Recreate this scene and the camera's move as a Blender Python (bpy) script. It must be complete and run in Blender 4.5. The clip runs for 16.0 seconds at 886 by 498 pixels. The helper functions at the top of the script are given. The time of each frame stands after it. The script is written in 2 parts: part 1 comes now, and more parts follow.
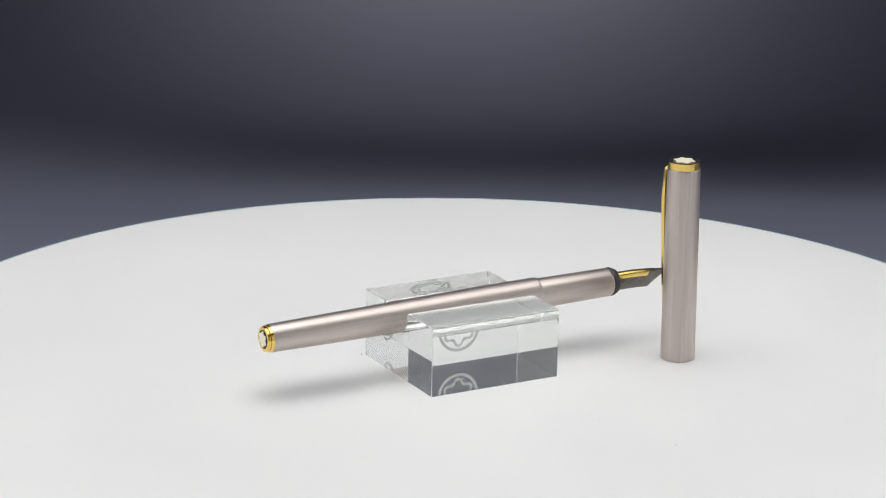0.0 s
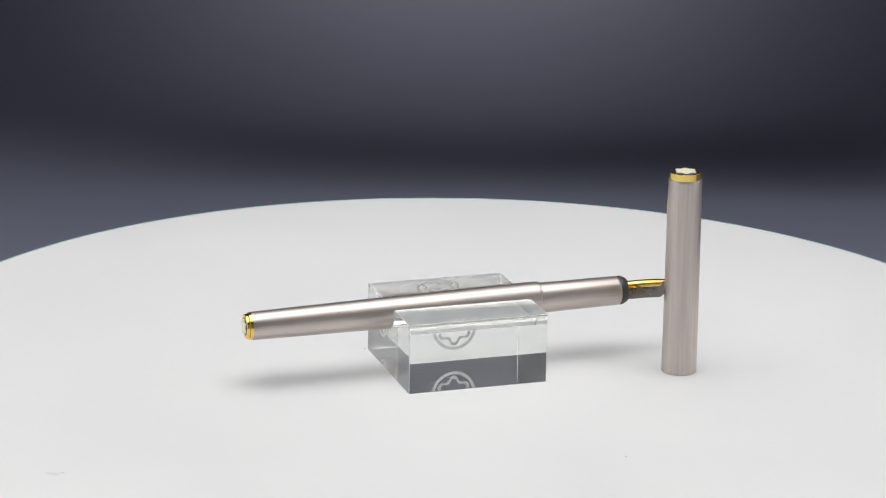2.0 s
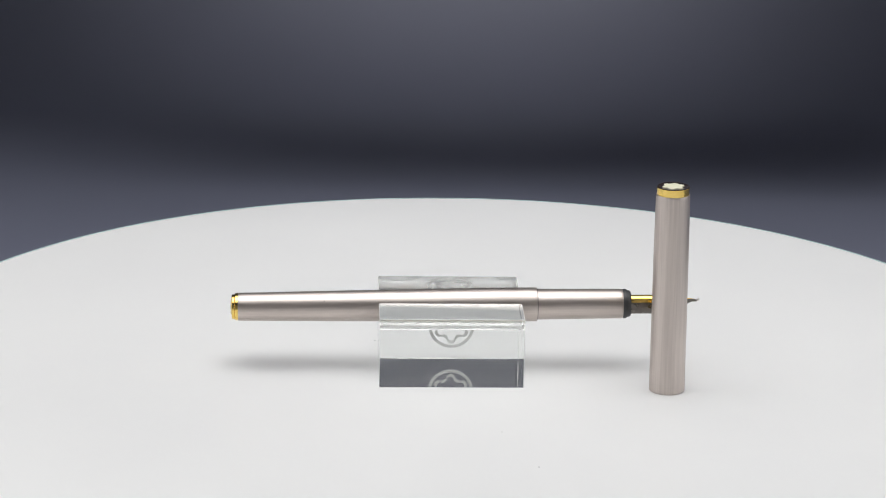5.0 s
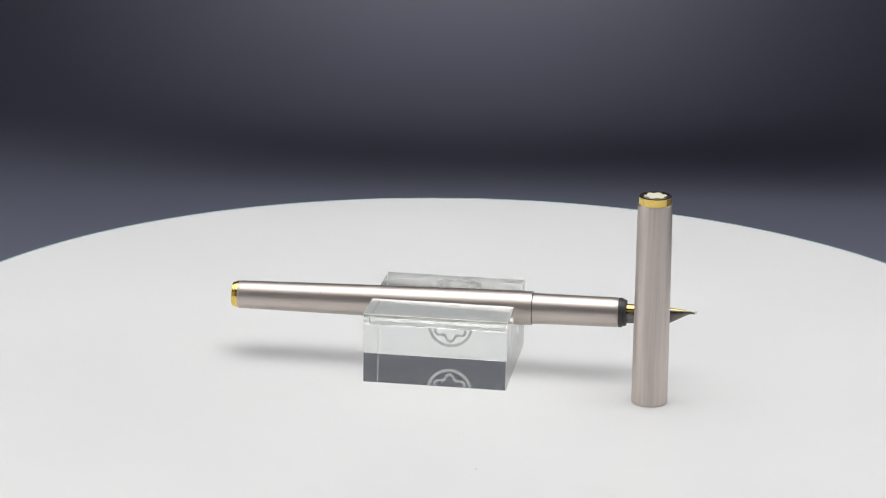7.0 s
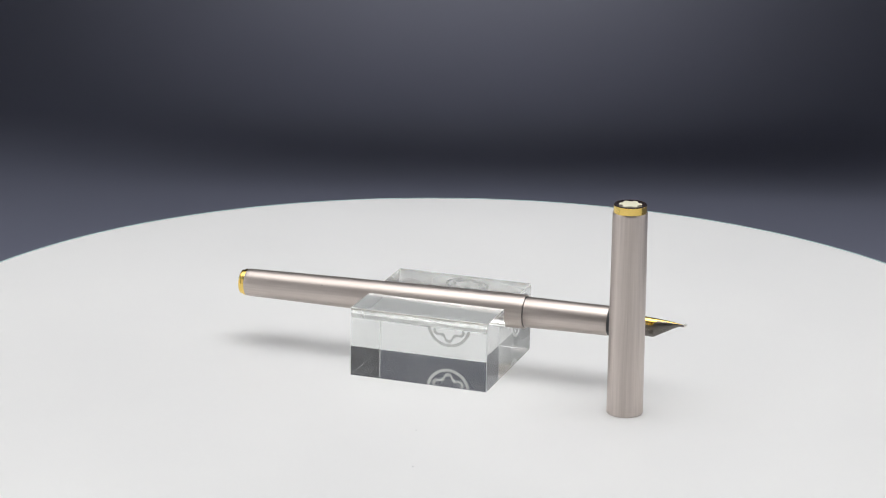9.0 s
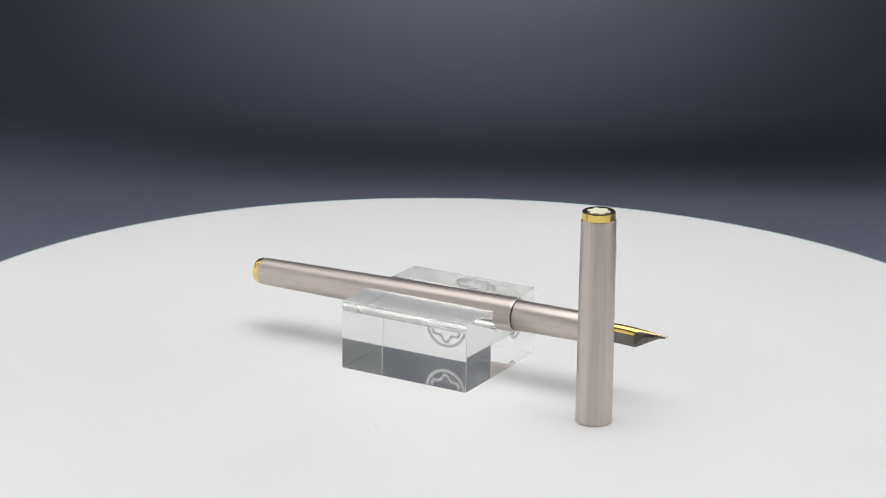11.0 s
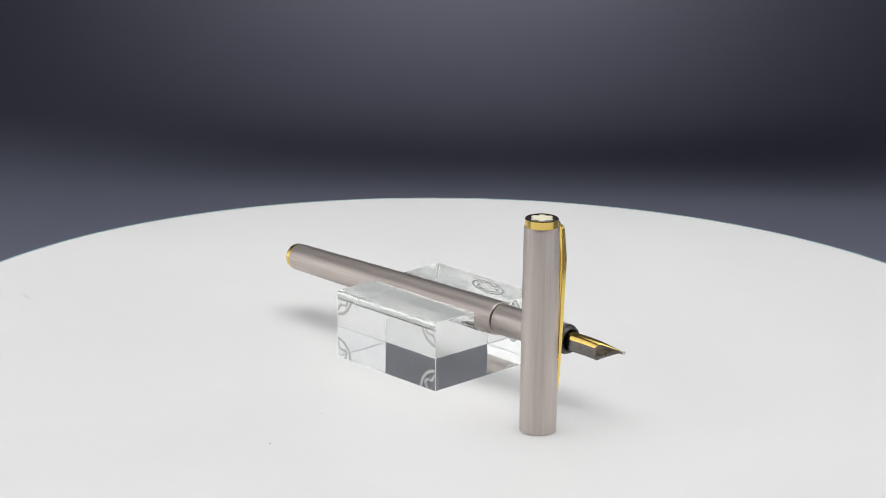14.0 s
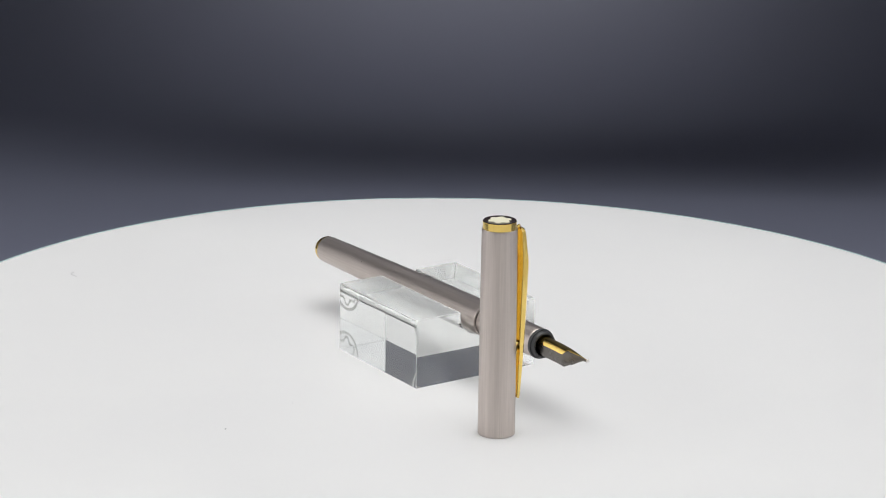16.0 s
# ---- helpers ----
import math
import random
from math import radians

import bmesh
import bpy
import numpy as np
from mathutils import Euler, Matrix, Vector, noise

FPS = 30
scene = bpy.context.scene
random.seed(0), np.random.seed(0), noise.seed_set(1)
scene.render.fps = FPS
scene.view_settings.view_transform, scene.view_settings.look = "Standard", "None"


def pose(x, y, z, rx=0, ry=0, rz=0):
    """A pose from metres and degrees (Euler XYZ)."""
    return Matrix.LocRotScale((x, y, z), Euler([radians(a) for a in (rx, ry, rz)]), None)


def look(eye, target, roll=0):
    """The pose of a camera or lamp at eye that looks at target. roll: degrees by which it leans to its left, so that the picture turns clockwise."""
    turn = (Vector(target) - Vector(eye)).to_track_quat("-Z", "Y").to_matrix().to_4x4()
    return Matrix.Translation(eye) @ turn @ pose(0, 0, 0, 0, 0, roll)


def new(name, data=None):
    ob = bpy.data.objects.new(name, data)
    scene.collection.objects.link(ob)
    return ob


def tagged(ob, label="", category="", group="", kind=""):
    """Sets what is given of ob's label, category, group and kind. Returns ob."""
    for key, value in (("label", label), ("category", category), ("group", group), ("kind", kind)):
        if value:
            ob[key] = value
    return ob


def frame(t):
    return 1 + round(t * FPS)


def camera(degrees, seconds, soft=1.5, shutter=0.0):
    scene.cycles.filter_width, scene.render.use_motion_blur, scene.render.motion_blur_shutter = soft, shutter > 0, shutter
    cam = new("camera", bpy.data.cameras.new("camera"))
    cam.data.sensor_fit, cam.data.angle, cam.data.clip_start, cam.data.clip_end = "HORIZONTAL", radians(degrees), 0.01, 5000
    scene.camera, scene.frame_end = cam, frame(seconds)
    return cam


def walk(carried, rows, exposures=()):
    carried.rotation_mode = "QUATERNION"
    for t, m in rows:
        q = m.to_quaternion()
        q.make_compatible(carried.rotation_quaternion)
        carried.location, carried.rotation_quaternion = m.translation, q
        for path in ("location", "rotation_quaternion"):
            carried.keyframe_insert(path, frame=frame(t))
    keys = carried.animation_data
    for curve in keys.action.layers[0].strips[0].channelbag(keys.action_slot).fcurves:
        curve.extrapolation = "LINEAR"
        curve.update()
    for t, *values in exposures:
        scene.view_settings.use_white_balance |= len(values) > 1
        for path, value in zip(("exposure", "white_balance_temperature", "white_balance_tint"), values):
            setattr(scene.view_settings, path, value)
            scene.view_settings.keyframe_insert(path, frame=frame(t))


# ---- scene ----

# ---- camera ----
EYE = (0.0, -0.75685, 0.25932)
TILT, YAW, ROLL = radians(16.687), radians(-0.462), 0.967
AIM = (EYE[0] + math.sin(YAW) * math.cos(TILT), EYE[1] + math.cos(YAW) * math.cos(TILT), EYE[2] - math.sin(TILT))
cam = camera(18.150, 16.0, soft=1.1)
walk(cam, [(0, look(EYE, AIM, ROLL)), (16, look(EYE, AIM, ROLL))], exposures=[(0, 0.0), (16, 0.0)])

# ---- light ----
world = bpy.data.worlds.new("dark_room")
scene.world = world
world.use_nodes = True
world.node_tree.nodes["Background"].inputs[0].default_value = (0.6, 0.62, 0.66, 1)
world.node_tree.nodes["Background"].inputs[1].default_value = 0.02


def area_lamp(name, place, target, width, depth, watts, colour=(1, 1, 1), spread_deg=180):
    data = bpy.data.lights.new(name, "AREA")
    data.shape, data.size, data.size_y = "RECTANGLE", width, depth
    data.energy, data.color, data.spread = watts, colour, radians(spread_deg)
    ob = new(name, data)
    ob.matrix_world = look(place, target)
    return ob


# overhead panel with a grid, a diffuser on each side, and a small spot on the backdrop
area_lamp("softbox_lamp", (0.0, -0.325, 0.40), (0.0, -0.325, 0.0), 0.96, 1.36, 3.72, (1.0, 0.996, 0.993), 80)
area_lamp("west_diffuser_lamp", (-0.62, -0.28, 0.24), (0.0, -0.28, 0.24), 1.06, 0.58, 0.88, (1.0, 0.99, 0.99), 120)
area_lamp("east_diffuser_lamp", (0.62, -0.28, 0.24), (0.0, -0.28, 0.24), 1.06, 0.58, 0.60, (0.98, 0.99, 1.0), 120)
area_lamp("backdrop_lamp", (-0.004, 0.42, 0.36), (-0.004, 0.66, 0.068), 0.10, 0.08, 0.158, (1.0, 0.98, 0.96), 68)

# ---- materials ----


def material(name):
    m = bpy.data.materials.new(name)
    m.use_nodes = True
    t = m.node_tree
    return m, t.nodes, t.links, t.nodes["Principled BSDF"]


def coords(n, l, scale):
    tc, mp = n.new("ShaderNodeTexCoord"), n.new("ShaderNodeMapping")
    mp.inputs["Scale"].default_value = scale
    l.new(tc.outputs["Object"], mp.inputs["Vector"])
    return mp.outputs["Vector"]


def grain(n, l, scale, size, detail=4.0, rough=0.6):
    tex = n.new("ShaderNodeTexNoise")
    tex.inputs["Scale"].default_value, tex.inputs["Detail"].default_value = size, detail
    tex.inputs["Roughness"].default_value = rough
    l.new(coords(n, l, scale), tex.inputs["Vector"])
    return tex.outputs["Fac"]


def spread(n, l, value, low, high, lo_in=0.3, hi_in=0.7):
    r = n.new("ShaderNodeMapRange")
    r.inputs["From Min"].default_value, r.inputs["From Max"].default_value = lo_in, hi_in
    r.inputs["To Min"].default_value, r.inputs["To Max"].default_value = low, high
    l.new(value, r.inputs["Value"])
    return r.outputs["Result"]


def tint(n, l, value, a, b):
    ramp = n.new("ShaderNodeValToRGB")
    ramp.color_ramp.elements[0].color, ramp.color_ramp.elements[1].color = (*a, 1), (*b, 1)
    ramp.color_ramp.elements[0].position, ramp.color_ramp.elements[1].position = 0.3, 0.7
    l.new(value, ramp.inputs["Fac"])
    return ramp.outputs["Color"]


def relief(n, l, bsdf, value, strength, depth):
    b = n.new("ShaderNodeBump")
    b.inputs["Strength"].default_value, b.inputs["Distance"].default_value = strength, depth
    l.new(value, b.inputs["Height"])
    l.new(b.outputs["Normal"], bsdf.inputs["Normal"])


def brushed_metal(name, dark, light, rough_low, rough_high, bump=0.12):
    """Metal with fine scratches along its local z axis."""
    m, n, l, p = material(name)
    p.inputs["Metallic"].default_value = 1.0
    lines = grain(n, l, (1, 1, 0.012), 9000, 2.0)
    streaks = grain(n, l, (1, 1, 0.02), 1500, 4.0, 0.7)
    l.new(tint(n, l, streaks, dark, light), p.inputs["Base Color"])
    l.new(spread(n, l, lines, rough_low, rough_high), p.inputs["Roughness"])
    relief(n, l, p, lines, bump, 0.00002)
    return m


def plain_metal(name, dark, light, rough):
    m, n, l, p = material(name)
    p.inputs["Metallic"].default_value = 1.0
    cloud = grain(n, l, (1, 1, 1), 500, 4.0)
    l.new(tint(n, l, cloud, dark, light), p.inputs["Base Color"])
    l.new(spread(n, l, cloud, rough * 0.7, rough * 1.4), p.inputs["Roughness"])
    return m


def paint(name, dark, light, size, rough, bump=0.05, depth=0.00003):
    m, n, l, p = material(name)
    cloud = grain(n, l, (1, 1, 1), size, 5.0)
    fine = grain(n, l, (1, 1, 1), size * 30, 3.0)
    l.new(tint(n, l, cloud, dark, light), p.inputs["Base Color"])
    l.new(spread(n, l, cloud, rough * 0.9, rough * 1.1), p.inputs["Roughness"])
    relief(n, l, p, fine, bump, depth)
    return m


STEEL = brushed_metal("brushed_titanium", (0.505, 0.448, 0.416), (0.615, 0.550, 0.511), 0.33, 0.45)
GOLD = plain_metal("polished_gold", (0.85, 0.60, 0.16), (0.92, 0.68, 0.21), 0.14)
RHODIUM = plain_metal("dark_rhodium", (0.15, 0.14, 0.13), (0.19, 0.175, 0.16), 0.28)
TIP = plain_metal("iridium", (0.75, 0.73, 0.70), (0.82, 0.80, 0.77), 0.15)
BLACK = paint("black_plastic", (0.03, 0.031, 0.033), (0.04, 0.041, 0.044), 300, 0.45)
LACQUER = paint("black_lacquer", (0.022, 0.012, 0.010), (0.03, 0.018, 0.014), 300, 0.2)
IVORY = paint("ivory_resin", (0.87, 0.84, 0.64), (0.91, 0.88, 0.70), 300, 0.35)
WHITE = paint("white_acrylic", (0.79, 0.79, 0.79), (0.815, 0.815, 0.812), 14, 0.42, 0.03)
RIM = paint("teal_acrylic_edge", (0.52, 0.70, 0.70), (0.58, 0.76, 0.76), 40, 0.25)
BODY = paint("white_plastic", (0.70, 0.70, 0.70), (0.75, 0.75, 0.75), 20, 0.5)
TABLE = paint("white_table", (0.72, 0.72, 0.72), (0.78, 0.78, 0.78), 8, 0.5)
SLATE = paint("slate_backdrop_paper", (0.138, 0.146, 0.200), (0.148, 0.156, 0.212), 6, 0.62, 0.1, 0.0002)
ROOM = paint("dark_room_paint", (0.06, 0.06, 0.063), (0.08, 0.08, 0.083), 2, 0.8)
FABRIC = paint("white_bounce_fabric", (0.76, 0.77, 0.78), (0.80, 0.81, 0.82), 30, 0.8)
DRAPE = paint("grey_bounce_fabric", (0.50, 0.49, 0.485), (0.55, 0.54, 0.535), 60, 0.9)
FLUFF = paint("pale_lint", (0.34, 0.35, 0.38), (0.42, 0.43, 0.46), 500, 0.9)
LINT = paint("grey_lint", (0.22, 0.22, 0.22), (0.36, 0.36, 0.36), 500, 0.9)


def acrylic(name, clear_low, clear_high, rough):
    """Clear acrylic with a small patchy share of diffuse white at the surface."""
    m, n, l, p = material(name)
    p.inputs["Base Color"].default_value = (0.925, 0.941, 0.928, 1)
    p.inputs["IOR"].default_value = 1.56
    l.new(spread(n, l, grain(n, l, (1, 1, 1), 40, 2.0), clear_high, clear_low), p.inputs["Transmission Weight"])
    l.new(spread(n, l, grain(n, l, (1, 1, 1), 120), 0.0, rough, 0.4, 0.8), p.inputs["Roughness"])
    return m


def frost():
    m, n, l, p = material("frosted_engraving")
    cloud = grain(n, l, (1, 1, 1), 900, 3.0)
    l.new(tint(n, l, cloud, (0.62, 0.63, 0.62), (0.72, 0.73, 0.72)), p.inputs["Base Color"])
    p.inputs["Roughness"].default_value = 0.8
    return m


def white_edge():
    # half-diffuse whitish acrylic for the narrow bevels of the block
    m, n, l, p = material("white_acrylic_edge")
    p.inputs["Base Color"].default_value = (0.93, 0.95, 0.94, 1)
    p.inputs["Transmission Weight"].default_value = 0.45
    p.inputs["IOR"].default_value = 1.54
    l.new(spread(n, l, grain(n, l, (1, 1, 1), 700), 0.35, 0.7), p.inputs["Roughness"])
    return m


# the second one, for the top faces, is whiter and less clear
ACRYLIC, MILKY = acrylic("clear_acrylic", 0.966, 0.98, 0.008), acrylic("milky_acrylic_top", 0.82, 0.88, 0.03)
FROST, EDGE = frost(), white_edge()

# ---- mesh tools ----


def mesh_object(name, bm, mat, smooth=None):
    data = bpy.data.meshes.new(name)
    bmesh.ops.recalc_face_normals(bm, faces=bm.faces[:])
    if smooth is not None:
        for f in bm.faces:
            f.smooth = True
        for e in bm.edges:
            if len(e.link_faces) == 2 and e.calc_face_angle() > radians(smooth):
                e.smooth = False
    bm.to_mesh(data)
    bm.free()
    data.materials.append(mat)
    return new(name, data)


def part(name, bm, mat, parent, label="", smooth=None):
    """One mesh object under a thing or a part."""
    ob = mesh_object(name, bm, mat, smooth)
    ob.parent = parent
    return tagged(ob, label)


def lathe(profile, steps=96):
    """A turned body about z from (radius, height) pairs; radius 0 closes an end."""
    bm = bmesh.new()
    rings = []
    for r, z in profile:
        if r < 1e-7:
            rings.append([bm.verts.new((0, 0, z))])
        else:
            rings.append([bm.verts.new((r * math.cos(a), r * math.sin(a), z))
                          for a in (2 * math.pi * k / steps for k in range(steps))])
    for a, b in zip(rings, rings[1:]):
        for k in range(steps):
            quad = [a[k % len(a)], a[(k + 1) % len(a)], b[(k + 1) % len(b)], b[k % len(b)]]
            face = list(dict.fromkeys(quad))
            if len(face) > 2:
                bm.faces.new(face)
    return bm


def rounded(r0, z0, r1, z1, edge, steps=4):
    """A tube's outer side with rounded rims, from (r0, z0) up to (r1, z1)."""
    low = [(r0 - edge + edge * math.sin(a), z0 + edge - edge * math.cos(a)) for a in (math.pi / 2 * k / steps for k in range(steps + 1))]
    top = [(r1 - edge + edge * math.cos(a), z1 - edge + edge * math.sin(a)) for a in (math.pi / 2 * k / steps for k in range(steps + 1))]
    return low + [(r0, z0 + edge * 1.6), (r1, z1 - edge * 1.6)] + top


def star_radius(a, outer, inner):
    """A blunt six-pointed star, a point towards angle 0."""
    c = math.cos(6 * a)
    s = 0.5 + 0.5 * c / (abs(c) ** 0.35 + 1e-6)
    return inner + (outer - inner) * s


def star_outline(outer, inner, steps=144):
    return [(star_radius(2 * math.pi * k / steps, outer, inner) * math.cos(2 * math.pi * k / steps),
             star_radius(2 * math.pi * k / steps, outer, inner) * math.sin(2 * math.pi * k / steps)) for k in range(steps)]


def star_plate(outer, inner, z, thick, dome=0.0):
    """A solid star in the xy plane with a softly rounded rim."""
    bm = bmesh.new()
    line = star_outline(outer, inner)
    levels = [(1.0, 0.0), (1.0, thick * 0.6), (0.97, thick * 0.9), (0.92, thick), (0.5, thick + dome * 0.75)]
    rings = [[bm.verts.new((x * k, y * k, z + h)) for x, y in line] for k, h in levels]
    top = bm.verts.new((0, 0, z + thick + dome))
    for a, b in zip(rings, rings[1:]):
        for k in range(len(line)):
            j = (k + 1) % len(line)
            bm.faces.new((a[k], a[j], b[j], b[k]))
    for k in range(len(line)):
        bm.faces.new((rings[-1][k], rings[-1][(k + 1) % len(line)], top))
    bm.faces.new(rings[0][::-1])
    return bm


def band_loop(outer, inner, place):
    """A closed flat band between two outlines of the same number of points, given depth; place maps (u, v, depth) to 3D."""
    bm = bmesh.new()
    n = len(outer)
    rows = [[bm.verts.new(place(u, v, h)) for u, v in line] for line, h in ((outer, 0), (outer, 1), (inner, 1), (inner, 0))]
    for a, b in zip(rows, rows[1:] + rows[:1]):
        for k in range(n):
            j = (k + 1) % n
            bm.faces.new((a[k], a[j], b[j], b[k]))
    return bm


# ---- where things stand on the platter, at its turn of 8 s ----


def turn(t):
    """The platter's turn in degrees at t seconds."""
    return -5.291 * (t - 8) + 0.00087 * (t - 8) ** 2


STAND = pose(-0.00546, -0.00503, 0.0001, 0, 0, -13.156) @ pose(0, -0.00025, 0)
CAP = pose(0.04840, -0.03922, 0.00005, -0.04, -0.47, 0)
PEN = STAND @ pose(-0.0618, 0.00025, 0.01680, 0, 90 - 0.70, 0.3)
MOVING = []


def thing(name, base, label, category):
    ob = new(name)
    ob.matrix_world = base
    ob.empty_display_size = 0.01
    tagged(ob, label, category)
    MOVING.append((ob, base))
    return ob


# ---- the setting ----


def backdrop():
    """Floor, curve and wall of one sheet of dark paper."""
    floor_z, wall_y, bend = FLOOR_Z, 0.64, 0.14
    line = [(-0.10, floor_z), (0.0, floor_z), (0.3, floor_z), (wall_y - bend, floor_z)]
    for k in range(1, 17):
        a = math.pi / 2 * k / 16
        line.append((wall_y - bend + bend * math.sin(a), floor_z + bend - bend * math.cos(a)))
    line += [(wall_y, 0.3), (wall_y, 0.9), (wall_y, 1.6)]
    bm = bmesh.new()
    xs = [-1.6 + 0.2 * k for k in range(17)]
    top = [[bm.verts.new((x, y, z)) for x in xs] for y, z in line]
    for a, b in zip(top, top[1:]):
        for k in range(len(xs) - 1):
            bm.faces.new((a[k], a[k + 1], b[k + 1], b[k]))
    ob = mesh_object("backdrop", bm, SLATE, 40)
    solid = ob.modifiers.new("sheet", "SOLIDIFY")
    solid.thickness, solid.offset = 0.002, -1
    tagged(ob, "dark slate paper sweep curving up behind the turntable", "backdrop", kind="structure")


def room():
    """Plain dark walls and a ceiling that close the place, plus unseen panels that bounce or block light."""
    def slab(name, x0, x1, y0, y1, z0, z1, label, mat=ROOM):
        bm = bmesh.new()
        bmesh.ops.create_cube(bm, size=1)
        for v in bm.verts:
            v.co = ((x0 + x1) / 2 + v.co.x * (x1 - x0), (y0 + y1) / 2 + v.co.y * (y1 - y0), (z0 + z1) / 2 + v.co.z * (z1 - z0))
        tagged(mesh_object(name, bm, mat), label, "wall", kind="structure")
    bm = bmesh.new()
    for v in ((-1.61, -2.25), (1.61, -2.25), (1.61, 0.72), (-1.61, 0.72)):
        bm.verts.new((*v, FLOOR_Z - 0.0042))
    bm.faces.new(bm.verts[:])
    tabletop = mesh_object("floor", bm, TABLE)
    sheet = tabletop.modifiers.new("sheet", "SOLIDIFY")
    sheet.thickness, sheet.offset = 0.02, -1
    tagged(tabletop, "plain white table surface under the paper sweep", "table surface", kind="structure")
    # unseen white panels, added to lighten reflections in the block and the metal
    for name, x in (("wall_bounce_west", -0.67), ("wall_bounce_east", 0.67)):
        slab(name, x - 0.004, x + 0.004, -1.05, 0.633, FLOOR_Z + 0.003, 0.75, "unseen white fabric bounce panel added at the side", FABRIC)
    # unseen reflector, its grey set to brighten the front of the cap
    slab("wall_bounce_south", -0.666, 0.666, -1.06, -1.05, FLOOR_Z + 0.003, 0.75, "unseen pale grey bounce panel added behind the camera", DRAPE)
    # unseen flag, added to shade the backdrop floor behind the platter
    slab("wall_unseen_flag", -0.14, 0.25, 0.374, 0.378, 0.066, 0.46, "unseen slate flag added to keep softbox light off the backdrop", SLATE)
    slab("wall_west", -1.66, -1.61, -2.3, 0.8, -0.2, 1.7, "plain dark painted studio side wall")
    slab("wall_east", 1.61, 1.66, -2.3, 0.8, -0.2, 1.7, "plain dark painted studio side wall")
    slab("wall_south", -1.61, 1.61, -2.3, -2.25, -0.2, 1.7, "plain dark painted studio wall behind the camera")
    slab("wall_north", -1.61, 1.61, 0.72, 0.77, -0.2, 1.7, "plain dark painted studio wall behind the backdrop")
    slab("ceiling", -1.61, 1.61, -2.25, 0.72, 1.65, 1.7, "plain dark painted studio ceiling")


FLOOR_Z = -0.06
backdrop()
room()


# ---- turntable ----


def turntable():
    base = pose(0, 0, 0)
    ob = thing("turntable", base, "round white glossy acrylic display turntable, slowly turning", "turntable")
    part("platter", lathe([(0, -0.006)] + rounded(0.17000, -0.006, 0.17000, 0.0, 0.0008) + [(0.12, 0.0), (0.06, 0.0), (0, 0.0)], 256), WHITE, ob, smooth=40)
    part("rim", lathe([(0.1695, 0.00002), (0.1695, 0.00010), (0.17000, 0.00010), (0.17020, -0.0002), (0.17020, -0.0058), (0.1698, -0.0058)], 256), RIM, ob, "pale teal polished edge", smooth=40)
    part("base", lathe([(0, FLOOR_Z + 0.0002)] + rounded(0.13, FLOOR_Z + 0.0002, 0.125, -0.0062, 0.003) + [(0, -0.0062)], 128), BODY, ob, "white plastic turntable base", smooth=40)


turntable()


# ---- acrylic stand ----


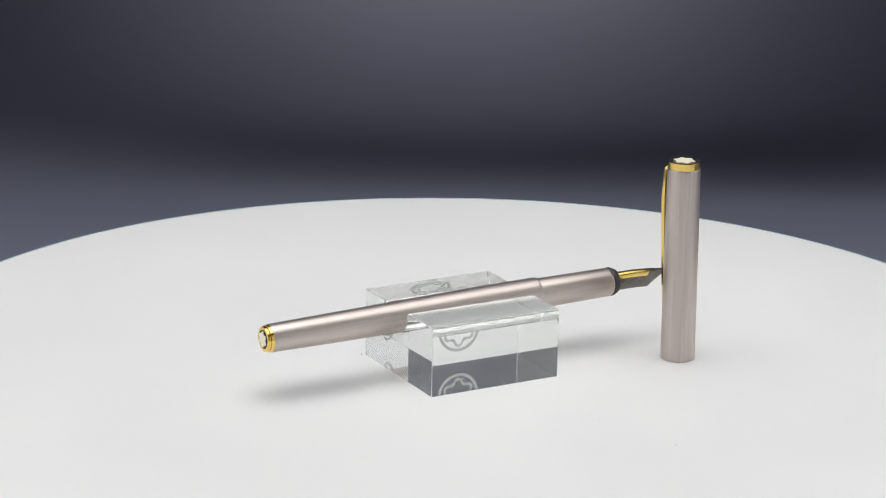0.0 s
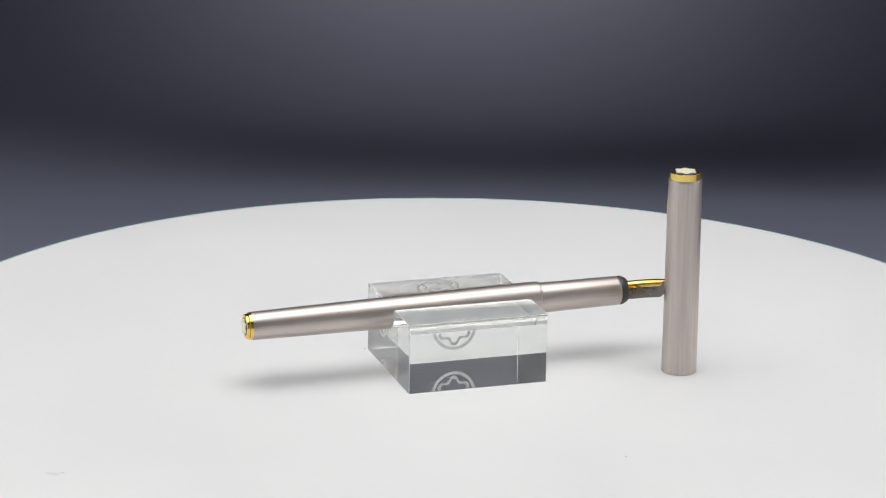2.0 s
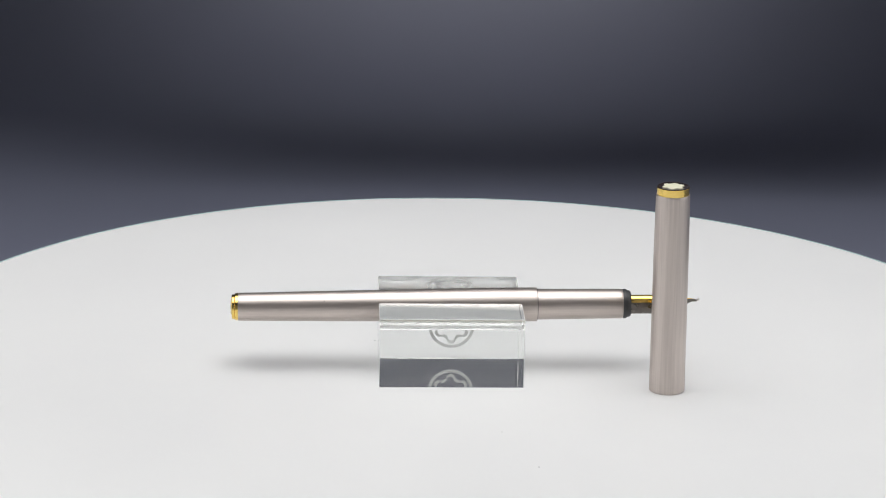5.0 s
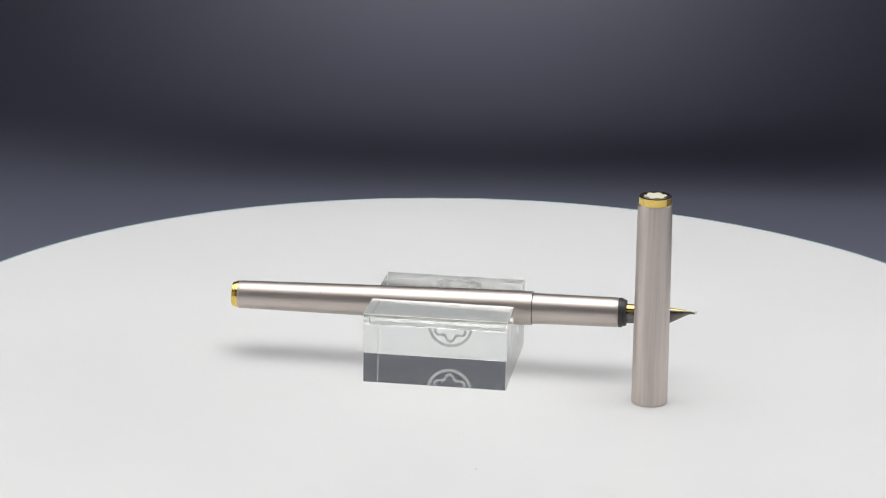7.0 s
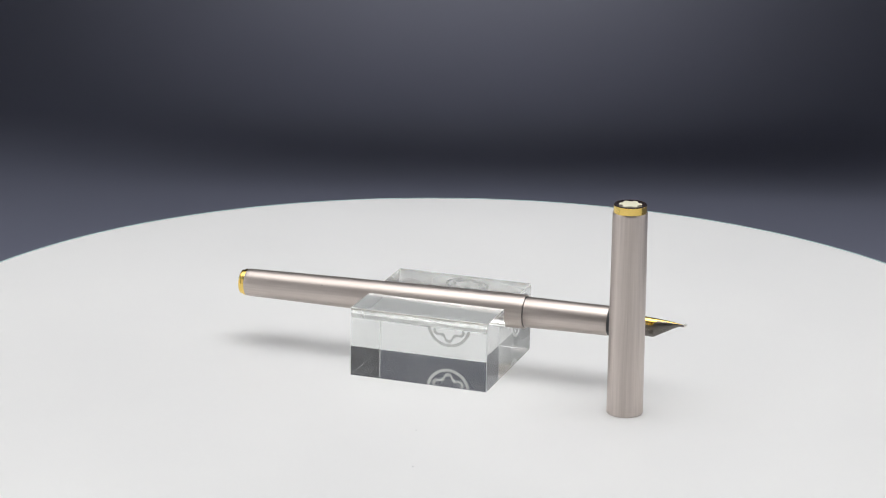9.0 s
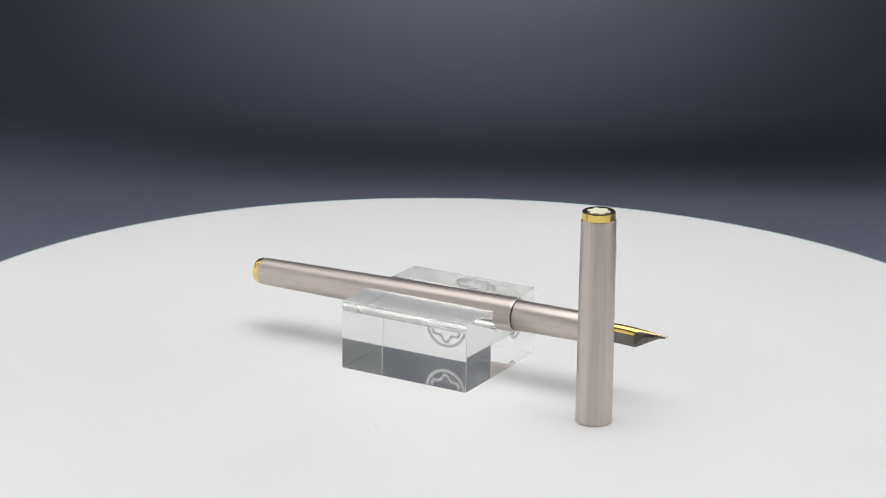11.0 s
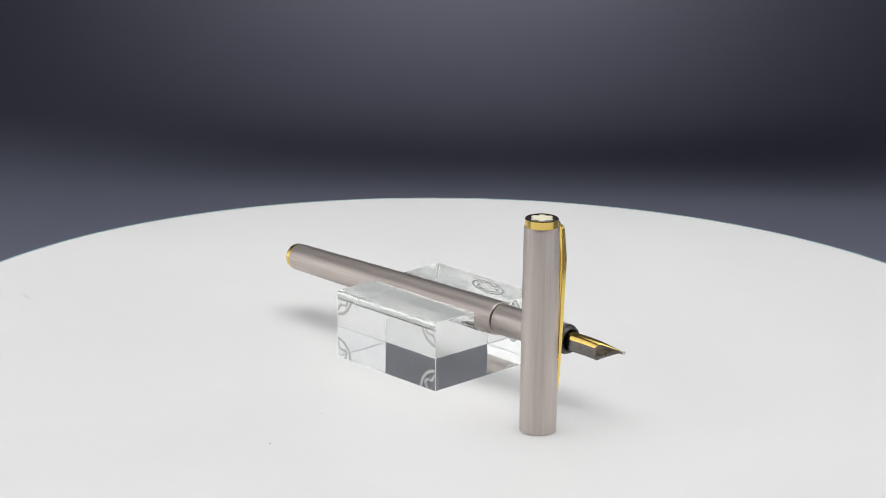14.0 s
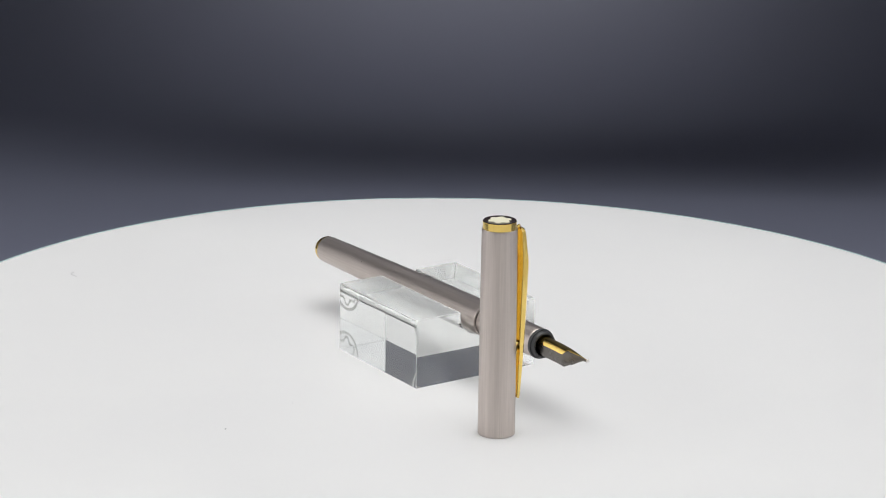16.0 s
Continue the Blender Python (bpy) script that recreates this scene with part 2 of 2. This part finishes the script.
def stand():
    L, D, H = 0.0404, 0.0403, 0.0200
    gy, gr, gz = 0.00015, 0.0056, 0.0185
    ob = thing("pen_stand", STAND, "clear acrylic block pen stand with rounded groove and engraved emblem", "pen stand")
    # a round-bottomed channel with short upright sides and softened lips
    lip, steps, soft = 0.0005, 56, 6
    side = [(gy + gr + lip - lip * math.sin(a), H - lip + lip * math.cos(a)) for a in (math.pi / 2 * k / soft for k in range(soft + 1))]
    line = [(-D / 2, 0), (D / 2, 0), (D / 2, H)] + side
    for k in range(1, steps):
        a = -math.pi * k / steps
        line.append((gy + gr * math.cos(a), gz + gr * math.sin(a)))
    line += [(2 * gy - y, z) for y, z in reversed(side)] + [(-D / 2, H)]
    bm = bmesh.new()
    ends = [[bm.verts.new((x, y, z)) for y, z in line] for x in (-L / 2, L / 2)]
    n = len(line)
    for k in range(n):
        j = (k + 1) % n
        bm.faces.new((ends[0][k], ends[0][j], ends[1][j], ends[1][k]))
    bm.faces.new(ends[0][::-1])
    bm.faces.new(ends[1])
    bmesh.ops.recalc_face_normals(bm, faces=bm.faces[:])
    sharp = [e for e in bm.edges if e.calc_face_angle() > radians(30)]
    for f in bmesh.ops.bevel(bm, geom=sharp, offset=0.00013, segments=2, profile=0.5, affect="EDGES")["faces"]:
        f.material_index = 1 if f.calc_center_median().z > 0.001 else 0
    body = part("block", bm, ACRYLIC, ob, smooth=8)
    body.data.materials.append(EDGE)
    body.data.materials.append(MILKY)
    for f in body.data.polygons:
        if f.normal.z > 0.999 and f.center.z > H - 0.00002:
            f.material_index = 2
    body.visible_shadow = False
    yb = D / 2 - 0.00012

    def place(u, v, h):
        return (u + 0.0008, yb - 0.00006 * h, 0.0099 + v)
    count = 144
    circle = [(math.cos(2 * math.pi * k / count), math.sin(2 * math.pi * k / count)) for k in range(count)]
    part("engraved_ring", band_loop([(x * 0.0066, y * 0.0066) for x, y in circle], [(x * 0.0057, y * 0.0057) for x, y in circle], place), FROST, body, "frosted grey engraved circle")
    # fine scuffs on the underside, seen through the block
    rng = random.Random(5)
    bm = bmesh.new()
    for k in range(18):
        cx, cy = rng.uniform(-L / 2, L / 2) * 0.94, rng.uniform(-D / 2, D / 2) * 0.94
        a, long, wide = rng.uniform(-0.5, 0.5), rng.choice((0.0002, 0.0003, 0.0008, 0.0014)), rng.uniform(0.00004, 0.00008)
        u, v = Vector((math.cos(a), math.sin(a), 0)), Vector((-math.sin(a), math.cos(a), 0))
        c = Vector((cx, cy, 0.0002))
        low = [bm.verts.new(c + u * p * long + v * q * wide) for p, q in ((-1, 0), (0, -1), (1, 0), (0, 1))]
        top = bm.verts.new(c + Vector((0, 0, 0.00004)))
        bm.faces.new(low[::-1])
        for i in range(4):
            bm.faces.new((low[i], low[(i + 1) % 4], top))
    tagged(part("scuffs", bm, FROST, body, "fine pale scuffs on the underside"), kind="stuff")
    part("engraved_star", band_loop([(y, x) for x, y in star_outline(0.0053, 0.0040)], [(y, x) for x, y in star_outline(0.0044, 0.0031)], place), FROST, body, "frosted grey engraved rounded star")


stand()


# ---- fountain pen, built along z from its end to the nib ----


def nib_shell(length, shoulder, wide, deep, droop, reach, thick, out, z0, start=0.0, stop=1.0, steps=48, across=24):
    """A folded nib along z: an arched section that narrows evenly from its shoulder to the tip. reach(s): half its arc in degrees."""
    bm = bmesh.new()
    shells = []
    for off in (out, out - thick):
        rows = []
        for i in range(steps + 1):
            s = start + (stop - start) * i / steps
            z = s * length
            run = (z - shoulder) / (length * 0.93 - shoulder)
            k = 1.0 if run < 0 else max(1 - 0.86 * run, 0.14 - 0.06 * (s - 0.93) / 0.07)
            w, h = wide * k + off, deep * k
            crown = deep * 0.5 - droop * max(0.0, (s - 0.35) / 0.65) ** 1.8
            row = []
            for j in range(across + 1):
                a = radians(reach(s)) * (-1 + 2 * j / across)
                # flattish flanks under an arched crown
                row.append(bm.verts.new((-(crown + off - h * (1 - math.cos(a)) / (1 - math.cos(radians(140)))), w * math.sin(a) * (1 - 0.12 * math.sin(a) ** 2), z0 + z)))
            rows.append(row)
        shells.append(rows)
    o, u = shells
    for rows in shells:
        for a, b in zip(rows, rows[1:]):
            for j in range(across):
                bm.faces.new((a[j], a[j + 1], b[j + 1], b[j]))
    for i in range(steps):
        for j in (0, across):
            bm.faces.new((o[i][j], o[i + 1][j], u[i + 1][j], u[i][j]))
    for i in (0, steps):
        for j in range(across):
            bm.faces.new((o[i][j], o[i][j + 1], u[i][j + 1], u[i][j]))
    return bm


def fountain_pen():
    ob = thing("fountain_pen", PEN, "brushed titanium fountain pen with gold trim, uncapped, lying in stand", "pen")
    J, S, N = 0.0866, 0.1112, 0.1133
    body = [(0.0034, 0.0018)] + [(0.00388, 0.0018), (0.00396, 0.0021), (0.00398, 0.0026), (0.00414, 0.014), (0.00440, 0.034), (0.00464, 0.056), (0.00479, 0.074), (0.00484, J - 0.0008), (0.00484, J - 0.00012), (0.00480, J), (0.0043, J)]
    barrel = part("barrel", lathe(body), STEEL, ob, smooth=35)
    bm = bmesh.new()
    bmesh.ops.create_icosphere(bm, subdivisions=1, radius=0.00017)
    bmesh.ops.translate(bm, verts=bm.verts[:], vec=(-0.00424 * math.cos(radians(53)), -0.00424 * math.sin(radians(53)), 0.0262))
    part("nick", bm, RHODIUM, barrel, "tiny dark nick in the barrel")
    end = part("end_ring", lathe([(0.0026, 0.0004), (0.0027, 0.0)] + rounded(0.00350, 0.0, 0.00356, 0.0009, 0.0002) + [(0.00356, 0.0009)] + rounded(0.00383, 0.0009, 0.00387, 0.0019, 0.00015) + [(0.003, 0.0019)]), GOLD, ob, "polished stepped gold end ring", smooth=35)
    part("end_disc", lathe([(0, 0.0003), (0.0027, 0.0003), (0.0027, 0.0012), (0, 0.0012)], 64), LACQUER, end, "dark end disc")
    bm = star_plate(0.0023, 0.0017, -0.0005, 0.0003)
    for v in bm.verts:
        v.co.z = -0.00025 - v.co.z - 0.0003
    part("end_star", bm, IVORY, end, "ivory white rounded star inlay")
    part("joint_ring", lathe([(0.0040, J), (0.00438, J), (0.00438, J + 0.0002), (0.0040, J + 0.0002)]), BLACK, ob, "thin dark joint gap", smooth=35)
    grip = part("grip_section", lathe([(0.0036, J + 0.0002)] + [(0.00433, J + 0.0002), (0.00436, J + 0.0005), (0.00428, J + 0.012), (0.00420, S - 0.0009), (0.00414, S - 0.0004), (0.0040, S - 0.00005), (0.0036, S)]), STEEL, ob, smooth=35)
    part("collar", lathe([(0.0030, S - 0.0002), (0.00412, S - 0.0001), (0.00420, S + 0.0002), (0.00420, S + 0.0007), (0.00408, S + 0.0010), (0.00385, S + 0.0010), (0.00382, S + 0.0012), (0.00378, N - 0.0004), (0.00355, N), (0.0031, N), (0.0029, N - 0.0004), (0.0029, N - 0.005), (0, N - 0.005)]), BLACK, grip, "stepped black plastic collar", smooth=35)
    Z0, LEN = N - 0.004, 0.0231
    shape = (LEN, 0.0146, 0.0022, 0.0049, 0.0014)
    nib = part("nib", nib_shell(*shape, lambda q: 140, 0.0002, 0.0, Z0), RHODIUM, ob, "two-tone nib of dark grey metal and gold", smooth=50)

    def gold_reach(q):
        k = min(1.0, max(0.0, (q - 0.61) / 0.08))
        return 66 - 38 * k * k * (3 - 2 * k)
    part("gold_inlay", nib_shell(*shape, gold_reach, 0.00003, 0.00005, Z0, 0.02, 0.985), GOLD, nib, "gold plated crown of the nib", smooth=50)
    bm = bmesh.new()
    bmesh.ops.create_uvsphere(bm, u_segments=20, v_segments=12, radius=0.00048)
    bmesh.ops.translate(bm, verts=bm.verts[:], vec=(-0.00103, 0, Z0 + LEN + 0.0003))
    part("tip_ball", bm, TIP, nib, "bright polished writing tip", smooth=60)
    # feed: a tapering finned rod under the nib
    bm = bmesh.new()
    rows = []
    for i in range(25):
        s = i / 24
        z = Z0 + s * LEN * 0.86
        k = 1.0 if s < 0.5 else 1 - (s - 0.5) / 0.5
        top, bot, wide = -(1.9 - 0.8 * s) / 1000, (2.3 * k - 1.0 * (1 - k)) / 1000, (1.3 * k + 0.15) / 1000
        rows.append([bm.verts.new((x, y, z)) for x, y in ((top, -wide * 0.5), (top, wide * 0.5), ((top + bot) / 2, wide), (bot, wide * 0.45), (bot, -wide * 0.45), ((top + bot) / 2, -wide))])
    for a, b in zip(rows, rows[1:]):
        for j in range(6):
            bm.faces.new((a[j], a[(j + 1) % 6], b[(j + 1) % 6], b[j]))
    bm.faces.new(rows[0])
    bm.faces.new(rows[-1])
    part("feed", bm, BLACK, ob, "black ink feed under the nib", smooth=40)


fountain_pen()


# ---- cap ----


def clip_bar(points, sheet=0.0):
    """A bar along (reach, height, half width, depth) stations: solid with a low ridge, or folded from sheet metal with a hollow inner side."""
    bm = bmesh.new()
    rows = []
    for i, (r, z, w, th) in enumerate(points):
        r0, z0 = points[max(0, i - 1)][:2]
        r1, z1 = points[min(len(points) - 1, i + 1)][:2]
        d = Vector((r1 - r0, 0, z1 - z0)).normalized()
        n = Vector((-d.z, 0, d.x))
        if n.x < 0 or (abs(d.x) > 0.9 and n.z < 0):
            n = -n
        c = Vector((r, 0, z))
        outline = [(-th, -w), (-th * 0.35, -w), (0, -w * 0.55), (0, w * 0.55), (-th * 0.35, w), (-th, w)]
        if sheet:
            outline += [(-th, w - sheet), (-th * 0.45, w - sheet), (-th * 0.45, sheet - w), (-th, sheet - w)]
        rows.append([bm.verts.new(c + n * a + Vector((0, b, 0))) for a, b in outline])
    for a, b in zip(rows, rows[1:]):
        for j in range(len(a)):
            k = (j + 1) % len(a)
            bm.faces.new((a[j], a[k], b[k], b[j]))
    bm.faces.new(rows[0])
    bm.faces.new(rows[-1])
    return bm


def pen_cap():
    ob = thing("pen_cap", CAP, "brushed titanium pen cap with gold clip, standing upright on turntable", "pen cap")
    top = 0.0590
    tube = [(0.0042, 0.0004), (0.0042, 0.0002)] + rounded(0.00497, 0.0, 0.00497, 0.006, 0.0002)[:6] + [(0.00496, 0.006), (0.00492, 0.02), (0.00482, 0.042), (0.00470, top - 0.0029), (0.00469, top - 0.0024), (0.00462, top - 0.0022), (0.0040, top - 0.0022)]
    body = part("tube", lathe(tube), STEEL, ob, smooth=35)
    band = part("gold_band", lathe([(0.0038, top - 0.0024)] + rounded(0.00446, top - 0.0024, 0.00446, top - 0.0002, 0.00006) + [(0.00438, top - 0.0003), (0.0040, top - 0.0005)]), GOLD, ob, "polished gold band", smooth=35)
    part("top_disc", lathe([(0, top - 0.0010), (0.00430, top - 0.0010), (0.00437, top - 0.0003), (0.00435, top - 0.00012), (0.00425, top), (0.0040, top - 0.0001), (0, top - 0.0001)], 96), LACQUER, ob, "dark glossy top disc", smooth=35)
    bm = star_plate(0.00315, 0.0024, top - 0.0004, 0.0005, 0.0001)
    part("top_star", bm, IVORY, ob, "ivory white rounded star emblem")
    stations = [(0.0042, 0.0556, 0.0012, 0.0009), (0.0058, 0.0563, 0.0013, 0.0010), (0.0070, 0.0561, 0.0013, 0.0011), (0.0077, 0.0555, 0.0014, 0.0012), (0.0081, 0.0544, 0.0014, 0.0014), (0.0083, 0.0528, 0.0015, 0.0016),
                (0.0092, 0.0464, 0.0016, 0.0023), (0.0085, 0.0290, 0.0014, 0.0020), (0.0079, 0.0180, 0.0012, 0.0016), (0.0073, 0.0093, 0.0008, 0.0010), (0.0071, 0.0085, 0.0006, 0.0006)]
    bm = clip_bar(stations, 0.0003)
    bm.transform(Matrix.Rotation(radians(78.5), 4, "Z"))
    clip = part("clip", bm, GOLD, ob, "folded polished gold pocket clip", smooth=12)
    inner = [(0.0071, 0.0240, 0.0007, 0.0005), (0.0064, 0.0222, 0.0007, 0.0005), (0.0057, 0.0205, 0.0007, 0.0005), (0.0054, 0.0196, 0.0007, 0.0005), (0.0053, 0.0190, 0.0007, 0.0005), (0.0055, 0.0185, 0.0006, 0.0005), (0.0059, 0.0183, 0.0005, 0.0004)]
    bm = clip_bar(inner)
    bm.transform(Matrix.Rotation(radians(78.5), 4, "Z"))
    part("clip_tongue", bm, GOLD, clip, "gold spring tongue of the clip", smooth=12)


pen_cap()


# ---- lint on the platter ----


def lint(name, x, y, size, label, bend=0.0, length=0.0):
    bm = bmesh.new()
    if length:
        pts = [Vector((length * (k / 14 - 0.5), bend * (1 - (k / 7 - 1) ** 2), size + 0.0003 * math.sin(k * 0.5) ** 2)) for k in range(15)]
        rows = [[bm.verts.new(p + Vector((0, size * math.cos(a), size * math.sin(a)))) for a in (0, 2.1, 4.2)] for p in pts]
        for a, b in zip(rows, rows[1:]):
            for j in range(3):
                bm.faces.new((a[j], a[(j + 1) % 3], b[(j + 1) % 3], b[j]))
        bm.faces.new(rows[0])
        bm.faces.new(rows[-1])
    else:
        bmesh.ops.create_icosphere(bm, subdivisions=1, radius=size)
        for v in bm.verts:
            v.co = Vector((v.co.x * 1.5, v.co.y, max(v.co.z, -0.3 * size) + 0.3 * size)) * (1 + 0.3 * noise.noise(v.co * 5000))
    ob = mesh_object(name, bm, LINT)
    base = pose(x, y, 0.00002, 0, 0, 150 if length else 30)
    ob.matrix_world = base
    tagged(ob, label, "lint")
    MOVING.append((ob, base))


lint("hair", -0.1389, -0.0283, 0.00005, "short curled dark hair lying on the platter", 0.0012, 0.0048)
lint("dust_speck", -0.0211, 0.0200, 0.00020, "tiny grey dust speck beside the acrylic stand")
lint("dust_speck", -0.0041, -0.0888, 0.00015, "tiny grey dust speck on the white platter")
lint("dust_speck", -0.0062, -0.0619, 0.00011, "tiny grey dust speck on the white platter")


def backdrop_fleck():
    bm = bmesh.new()
    bmesh.ops.create_icosphere(bm, subdivisions=2, radius=0.0005)
    for v in bm.verts:
        v.co = Vector((v.co.x * 0.8, v.co.y * 1.6, v.co.z * 0.3)) * (1 + 0.4 * noise.noise(v.co * 3000))
    ob = mesh_object("lint_fleck", bm, FLUFF)
    ob.matrix_world = pose(0.0947, 0.5930, -0.0240, 41.8, 0, 0)
    tagged(ob, "tiny pale lint fleck clinging to the slate backdrop", "lint")


backdrop_fleck()


# ---- turning ----


def motions():
    """The platter turns at an even pace and carries all that stands on it."""
    for ob, base in MOVING:
        walk(ob, [(k / 2, pose(0, 0, 0, 0, 0, turn(k / 2)) @ base) for k in range(33)])


motions()
